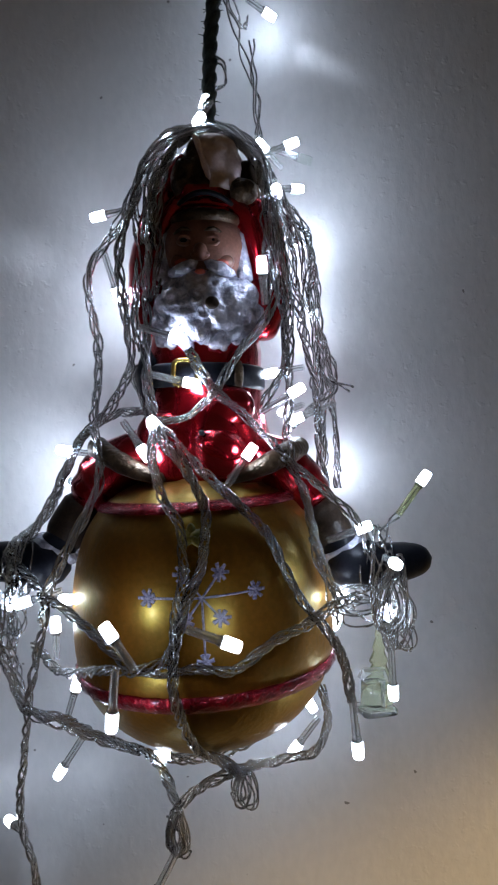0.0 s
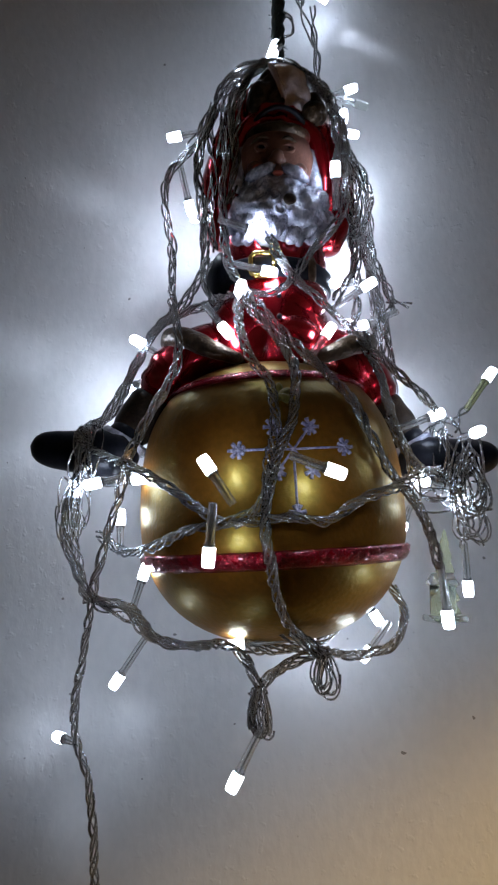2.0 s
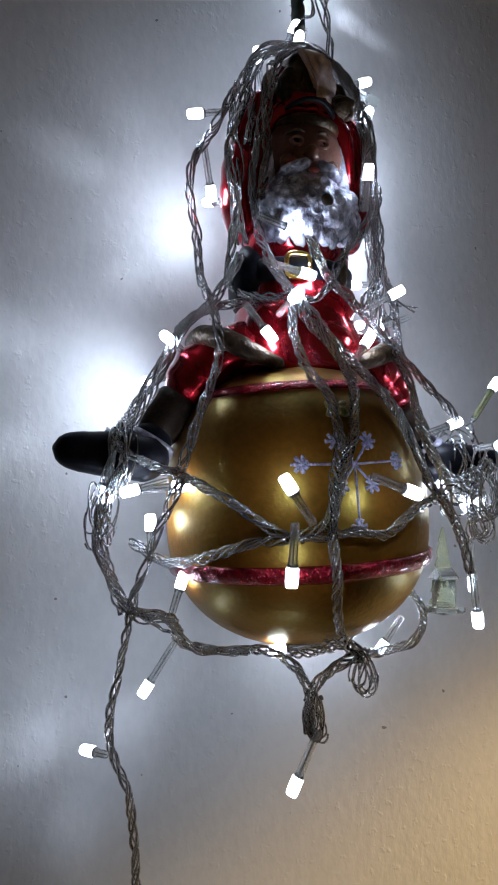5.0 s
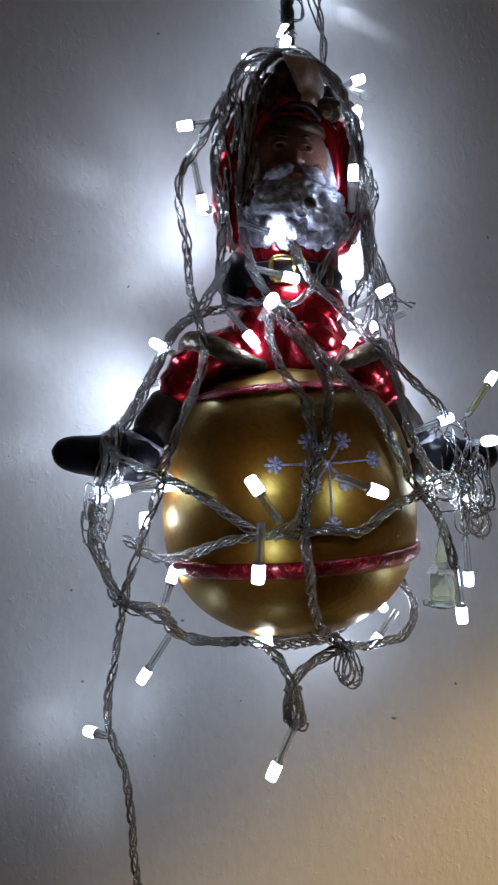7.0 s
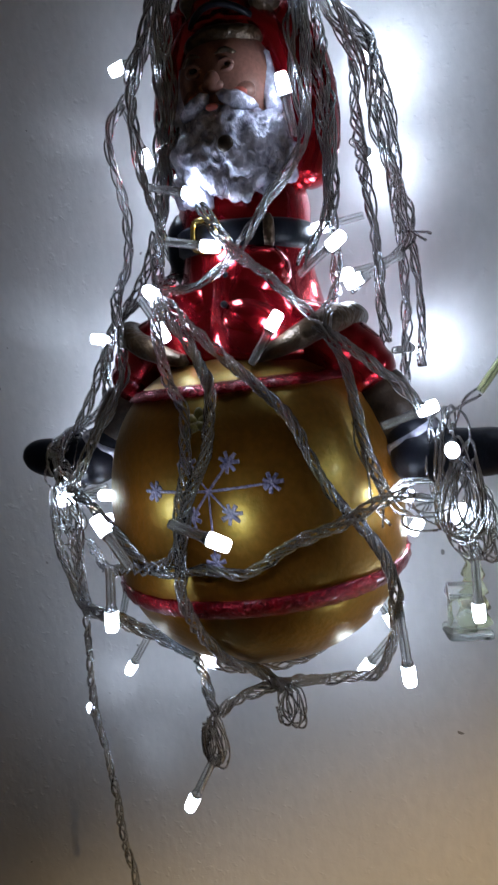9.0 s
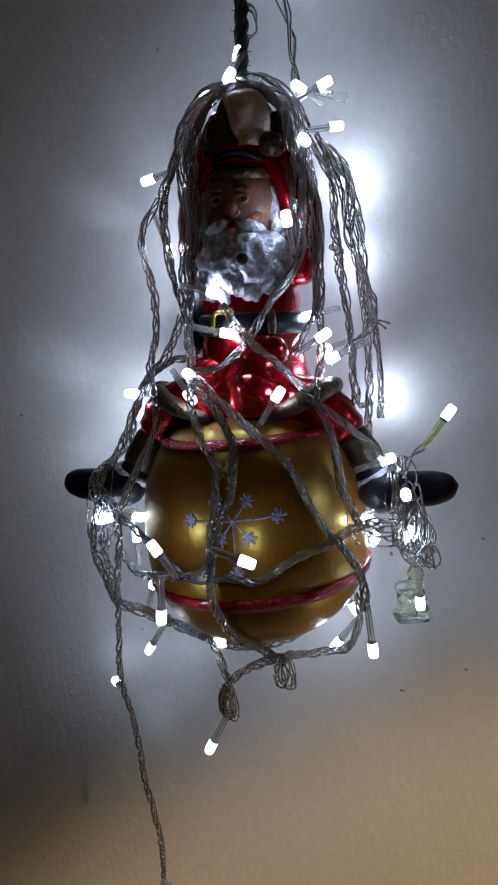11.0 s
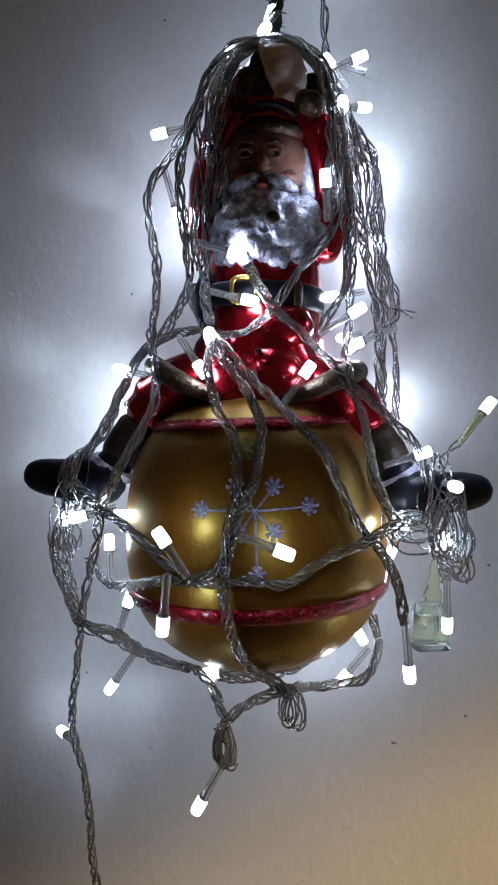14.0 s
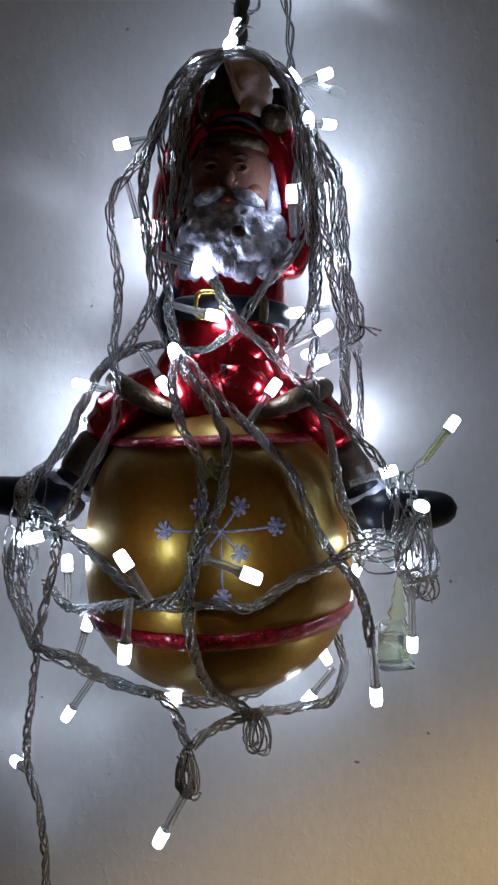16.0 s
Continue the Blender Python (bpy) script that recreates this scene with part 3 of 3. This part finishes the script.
wires(3, (-.0323, .1940, .3801), (-.0397, .1940, .3644), (-.0451, .1900, .3538), (-.0467, .1915, .3452), (-.0445, .1930, .3339), (-.0435, .1900, .3183), (-.0423, .1800, .3072), (-.0402, .1772, .2960), (-.0412, .1780, .2874), (-.0481, .1710, .2712), (-.0518, .1670, .2610))
wires(5, (-.0262, .1815, .3099), (-.0380, .1905, .3097), (-.0473, .1905, .3041), (-.0523, .1910, .2948), (-.0607, .1990, .2800), (-.0654, .1858, .2731), (-.0660, .1828, .2711), (-.0672, .1816, .2689), (-.0611, .1795, .2645), (-.0526, .1695, .2606))
wires(3, (-.0324, .1860, .3242), (-.0392, .1880, .3114), (-.0475, .1880, .3030), (-.0516, .1880, .2947), (-.0596, .1870, .2778), (-.0651, .1860, .2719))
wires(4, (-.0526, .1695, .2603), (-.0424, .1652, .2556), (-.0331, .1609, .2488), (-.0267, .1575, .2456))
wires(3, (-.0616, .1870, .2425), (-.0504, .1780, .2378), (-.0358, .1631, .2435), (-.0299, .1591, .2449), (-.0244, .1566, .2459), (-.0180, .1548, .2501), (-.0160, .1545, .2585))
wires(5, (-.0645, .1810, .2617), (-.0692, .1840, .2537), (-.0705, .1848, .2443), (-.0685, .1845, .2369), (-.0648, .1830, .2308), (-.0615, .1818, .2257), (-.0509, .1823, .2229), (-.0447, .1930, .2137), (-.0341, .1880, .2126), (-.0263, .1790, .2144), (-.0202, .1700, .2114), (-.0172, .1690, .2056))
wires(3, (-.0515, .1660, .2596), (-.0546, .1730, .2499), (-.0582, .1770, .2385), (-.0611, .1820, .2258), (-.0531, .1825, .2216), (-.0433, .1910, .2131), (-.0299, .1830, .2135))
wires(3, (-.0653, .1821, .2616), (-.0686, .1880, .2471), (-.0667, .1880, .2336), (-.0628, .1850, .2245))
wires(3, (-.0614, .1820, .2258), (-.0636, .1850, .2109), (-.0658, .1880, .1924), (-.0606, .1850, .1783), (-.0586, .1850, .1635), (-.0577, .1850, .1529), (-.0538, .1850, .1339), (-.0527, .1850, .1198), (-.0546, .1850, .0968), (-.0564, .1850, .0719), spread=.0009, wild=.6)
wires(4, (-.0233, .1650, .3065), (-.0152, .1714, .3084), (-.0089, .1772, .3150), (-.0028, .1817, .3251), (.0072, .1839, .3397), (.0085, .1850, .3541), (.0085, .1860, .3671), (.0071, .1890, .3779))
wires(4, (-.0155, .1750, .3267), (-.0093, .1766, .3167), (.0004, .1769, .3082), (.0098, .1771, .2984), (.0153, .1771, .2901), (.0181, .1760, .2787), (.0220, .1730, .2655), (.0253, .1700, .2601))
wires(3, (.0098, .1760, .2976), (.0160, .1769, .2932), (.0246, .1779, .2857), (.0324, .1780, .2782))
wires(3, (-.0234, .1660, .3059), (-.0238, .1648, .2971), (-.0204, .1623, .2870), (-.0159, .1591, .2795), (-.0148, .1560, .2693), (-.0164, .1550, .2598), (-.0175, .1548, .2474))
wires(5, (-.0230, .1640, .3062), (-.0207, .1645, .3014), (-.0148, .1625, .2943), (-.0099, .1599, .2845), (-.0103, .1572, .2721), (-.0126, .1554, .2660), (-.0150, .1549, .2598), (-.0172, .1548, .2474), (-.0161, .1542, .2379), (-.0126, .1621, .2247), (-.0064, .1700, .2175), (.0004, .1720, .2132))
wires(5, (-.0229, .1640, .3064), (-.0192, .1645, .3026), (-.0100, .1653, .2930), (-.0004, .1653, .2846), (.0069, .1653, .2761), (.0107, .1646, .2677), (.0160, .1661, .2590), (.0219, .1665, .2519), (.0256, .1670, .2446), (.0274, .1650, .2351))
wires(2, (.0179, .1760, .2757), (.0200, .1720, .2671), (.0232, .1710, .2584), (.0249, .1700, .2534))
wires(4, (-.0244, .1566, .2452), (-.0180, .1549, .2463), (-.0117, .1544, .2470), (-.0022, .1557, .2464), (.0060, .1591, .2515), (.0145, .1635, .2544), (.0234, .1680, .2589), (.0304, .1720, .2607))
wires(5, (-.0166, .1690, .2063), (-.0123, .1700, .2100), (-.0019, .1730, .2134), (.0107, .1835, .2113), (.0193, .1820, .2140), (.0231, .1825, .2212), (.0227, .1925, .2286))
wires(3, (-.0258, .1780, .2145), (-.0132, .1800, .2129), (-.0022, .1860, .2132), (.0059, .1900, .2168))
wires(3, (-.0137, .1750, .2190), (-.0065, .1720, .2159), (-.0011, .1720, .2124))
wires(4, (-.0101, .1960, .3967), (.0010, .1970, .3901), (.0069, .1940, .3803), (.0102, .1930, .3668), (.0109, .1916, .3597), (.0118, .1925, .3536), (.0127, .1895, .3365), (.0125, .1885, .3185), (.0122, .1900, .3057), (.0119, .1784, .3002), (.0122, .1770, .2954))
wires(4, (.0111, .2080, .3790), (.0187, .2120, .3718), (.0211, .2065, .3583), (.0214, .2150, .3483), (.0238, .2170, .3283), (.0252, .2180, .3133), (.0258, .2150, .2948), (.0258, .2050, .2792))
wires(4, (.0081, .2000, .3789), (.0144, .2125, .3675), (.0157, .2075, .3499), (.0187, .2010, .3309), (.0213, .1965, .3149), (.0222, .1945, .3030), (.0230, .1960, .2930))
wires(3, (.0108, .2030, .3802), (.0178, .2100, .3630), (.0203, .2120, .3458), (.0254, .2120, .3333), (.0285, .2080, .3201), (.0212, .2040, .3124), (.0141, .1980, .3065))
wires(3, (.0054, .1900, .3720), (.0093, .1900, .3575), (.0107, .1900, .3414), (.0113, .1880, .3249), (.0051, .1850, .3115))
wires(3, (.0130, .2080, .3746), (.0205, .2140, .3662), (.0238, .2170, .3490), (.0254, .2170, .3306), (.0282, .2160, .3158), (.0298, .2140, .3009), (.0300, .2120, .2863))
wires(4, (-.0177, .1880, .3922), (-.0065, .1900, .3922), (.0015, .1910, .3854), (.0056, .1880, .3751), (.0059, .1830, .3597), (.0061, .1898, .3430))
wires(3, (-.0143, .1960, .3978), (-.0051, .1980, .3974), (.0035, .2000, .3916), (.0089, .2000, .3814))
wires(2, (.0015, .2060, .4291), (.0026, .2070, .4143), (.0044, .2070, .4039), (.0039, .2070, .3969))
wires(2, (.0439, .1860, .2805), (.0404, .1840, .2776), (.0370, .1780, .2730))
wires(2, (.0405, .1840, .2504), (.0452, .1870, .2435), (.0474, .1880, .2409))
wires(2, (.0424, .1880, .2406), (.0397, .1840, .2487), (.0375, .1780, .2592))
wires(2, (.0267, .2080, .3218), (.0298, .2050, .3196), (.0330, .2030, .3180))
wires(2, (-.0143, .2030, .4750), (-.0124, .2040, .4595), (-.0071, .2070, .4432), (-.0014, .2070, .4271), (.0032, .2070, .4090), (.0038, .2070, .3979), (.0055, .2050, .3900))
wires(2, (-.0155, .2080, .4800), (-.0135, .2060, .4640), (-.0070, .2050, .4470), (-.0015, .2150, .4392), (.0000, .2200, .4450))
wires(2, (-.0118, .1990, .4200), (-.0070, .1980, .4170), (-.0065, .1980, .4110), (-.0105, .1970, .4090))
wires(4, (-.0128, .1890, .3930), (-.0185, .1865, .3885), (-.0222, .1845, .3820), (-.0245, .1840, .3745), (-.0255, .1850, .3640), (-.0250, .1865, .3540), (-.0262, .1870, .3420))
wires(3, (-.0150, .1940, .3955), (-.0235, .1925, .3900), (-.0285, .1900, .3800), (-.0290, .1890, .3700), (-.0300, .1890, .3590))
wires(4, (-.0120, .1905, .3940), (-.0020, .1900, .3895), (.0028, .1885, .3830), (.0052, .1875, .3745), (.0072, .1880, .3640))
wires(3, (-.0090, .1930, .3950), (.0030, .1930, .3880), (.0075, .1930, .3790), (.0080, .1920, .3680))
loops(9, (.0365, .1885, .2665), (.0086, .0090), (0, 86, 0), 3, .7)
loops(12, (.0400, .1775, .2580), (.0066, .0098), (86, 0, 15), 5, .8, .8)
loops(6, (.0432, .1835, .2495), (.0046, .0072), (86, 0, -30), 8, .8, .6)
loops(5, (.0330, .1800, .2560), (.0062, .0040), (80, 10, 30), 9, .9)
loops(9, (-.0650, .1890, .2655), (.0076, .0080), (0, 88, 0), 11, .6)
loops(6, (-.0690, .1880, .2500), (.0036, .0075), (84, 0, 40), 13, 1.0, .4)
loops(7, (.0003, .1735, .2080), (.0028, .0048), (86, 0, 0), 17, .35, .4)
loops(8, (-.0176, .1660, .2010), (.0027, .0058), (86, 0, 20), 19, .45, .6)
loops(3, (-.0176, .1655, .2010), (.0015, .0050), (86, 0, 50), 23, .4, .5)


bulb((-.0231, .1636, .1858), (-.4615, -.0600, -.8872), 0.0140)
bulb((-.0309, .1469, .2580), (-.5685, .0000, .8227), 0.0106)
bulb((-.0028, .1426, .2567), (.9456, .0000, -.3255), 0.0106)
bulb((-.0301, .1465, .2378), (-.0592, .0000, -.9982), 0.0119)
bulb((-.0557, .1942, .2021), (-.5408, .0000, -.8412), 0.0160, lobes=((-.0680, .1700, .016, 60, 1.0),))
bulb((.0290, .1648, .2230), (.1107, .0000, -.9939), 0.0137)
bulb((.0429, .1873, .2290), (.0518, .0000, -.9987), 0.0126)
bulb((.0514, .1867, .2910), (.5695, .0000, .8220), 0.0129, sleeve=pale)
bulb((.0012, .1737, .2988), (.5496, .0000, .8354), 0.0110)
bulb((.0045, .1796, .3506), (-.0913, -.4032, .9106), 0.0110)
bulb((-.0190, .1792, .3303), (.9610, .0000, -.2765), 0.0113)
bulb((-.0150, .1785, .3177), (.975, -.06, -.22), 0.0130)
bulb((-.0446, .1954, .3695), (-.9716, .0000, -.2365), 0.0090, beam=.006, wide=120)
bulb((.0143, .1814, .3159), (.7895, -.4054, .4608), 0.0126)
bulb((.0154, .1970, .3085), (-.9159, .0000, -.4015), 0.0129)
bulb((.0149, .1932, .2098), (-.6080, .0000, -.7939), 0.0115)
bulb((-.0480, .1840, .2325), (.2783, .0000, .9605), 0.0109)
bulb((-.0560, .1900, .2475), (-.0385, .0000, .9993), 0.0106)
bulb((-.0683, .1858, .2554), (-.1131, .2594, -.9591), 0.0141)
bulb((-.0705, .1935, .1872), (-.7, .7, -.03), 0.0062, beam=.014, wide=120, lobes=((-.0880, .1760, .013, 34, .9), (-.0730, .1480, .014, 26, 1.0), (-.0520, .1830, .008, 30, 1.0)))
bulb((-.0228, .1789, .2144), (-.9924, .0000, -.1232), 0.0145)
bulb((-.0126, .1978, .4050), (.35, -.35, .85))
bulb((-.0138, .1899, .3960), (-.30, -.55, -.75))
bulb((.0050, .2079, .3963), (-.5, -.6, .3))
bulb((.0140, .2027, .3946), (.93, -.1, .33))
bulb((.0185, .2054, .3909), (.95, .0, -.3), on=False)
bulb((.0090, .1895, .3749), (-.15, -.97, .1))
bulb((.0163, .2116, .3840), (.95, .30, .10), beam=.007, wide=130)
bulb((-.0391, .1970, .3463), (.25, .35, -.9), .014)
bulb((-.0375, .2070, .3480), (-.50, .8, .25), beam=.030, wide=150, lobes=((-.0616, .3910, .013, 26, .9), (-.0800, .3690, .028, 22, .9), (-.0610, .3300, .016, 26, 1.0)))
bulb((.0165, .2190, .3690), (.25, .95, .05), beam=.020, wide=150)
bulb((.0175, .2190, .3440), (.30, .95, -.1), beam=.012, wide=140)
bulb((.0275, .2190, .2915), (.40, .9, .05), beam=.016, wide=140)
bulb((-.0560, .2030, .2890), (-.65, .75, -.05), beam=.056, wide=155, lobes=((-.1020, .3080, .032, 26, .9), (-.0980, .2700, .028, 22, .9)))
bulb((.0030, .2130, .2130), (.1, .6, -.75), beam=.009, wide=130)
bulb((.0075, .1968, .3223), (-.9, -.3, -.2))
bulb((.0120, .2020, .3110), (-.5, -.7, -.2))
bulb((-.0272, .1745, .2985), (.55, -.2, -.75))
bulb((-.0496, .1794, .2576), (.9, -.4, .1))
bulb((-.0625, .1812, .2562), (-.9, -.3, -.25))
bulb((.0280, .2002, .2457), (-.4, -.6, -.6))
bulb((.0275, .1785, .2585), (-.85, -.4, .2))
bulb((.0396, .1840, .2531), (-.3, -.7, -.6))
bulb((.0331, .1811, .2775), (.93, -.1, .35))
bulb((.0203, .2029, .2189), (.5, -.1, -.8))
bulb((.0388, .1660, .2702), (.05, -1, .02))
bulb((-.0235, .1635, .3064), (.1, -.97, .2))
bulb((-.0528, .1881, .2989), (-.5, -.8, .1))
bulb((-.0242, .1994, .3946), (-.3, -.7, .5), .009)
bulb((.0076, .2215, .4470), (.86, .26, -.44), .009, beam=.003, wide=95, lobes=((.0215, .4405, .007, 30, .3), (.0330, .4350, .014, 18, .7)))
bulb((-.0058, .2100, .4620), (.8, -.3, -.4))
bulb((-.0406, .1760, .1137), (.80, .0, -.50))


# ---- the clear plastic charm beside the boot: a small house and a tree on one base ----
charm = tagged(new("clear_charm"), "small clear plastic house and pale green tree on a base", "ornament")
charm.location = (0.0400, 0.1985, 0.2185)
spin = Euler((0, 0, 0.30)).to_matrix()


def box_rings(wide, deep, levels, shift=(0, 0)):
    """Rounded rectangular rings, one for each (height, share) level."""
    rings = []
    for h, f in levels:
        rings.append([spin @ Vector((shift[0] + f * wide * math.copysign(abs(math.cos(a)) ** 0.3, math.cos(a)), shift[1] + f * deep * math.copysign(abs(math.sin(a)) ** 0.3, math.sin(a)), h)) for a in (2 * math.pi * (k + 0.5) / 28 for k in range(28))])
    return rings


bm = bmesh.new()
grid(bm, box_rings(0.0057, 0.0046, ((0.0, 0.95), (0.0003, 1.0), (0.0014, 1.0), (0.0018, 0.95))))
base = part("base", bm, clear, charm, "clear flat base")
bm = bmesh.new()
grid(bm, box_rings(0.0033, 0.0026, ((0.0019, 0.95), (0.0022, 1.0), (0.0105, 0.98)), (-0.0016, -0.0012)))
house = part("house", bm, clear, charm, "clear boxy house")
bm = bmesh.new()
ridge = [[spin @ Vector((-0.0016 + e * 0.0037, -0.0012 + y, 0.0107 + h)) for y, h in ((-0.0031, 0.0), (-0.0028, 0.0007), (0.0, 0.0036), (0.0028, 0.0007), (0.0031, 0.0))] for e in (-1, -0.9, 0.9, 1)]
grid(bm, ridge)
part("roof", bm, clear, house, "clear gabled roof")
bm = bmesh.new()
rings = []
for k in range(25):
    h = k / 24
    r = 0.0044 * (1 - h) ** 0.75 * (1.0, 0.92, 0.80, 0.66)[k % 4] + 0.0003
    rings.append([Vector((0.0016 + r * math.cos(a) * (1 + 0.20 * noise.noise(Vector((3 * a, k // 4, 2)))), 0.0034 + 0.8 * r * math.sin(a), 0.0019 + 0.0252 * h)) for a in (2 * math.pi * i / 16 for i in range(16))])
grid(bm, rings)
part("tree", bm, pale, charm, "pale green tiered tree", smooth=False)
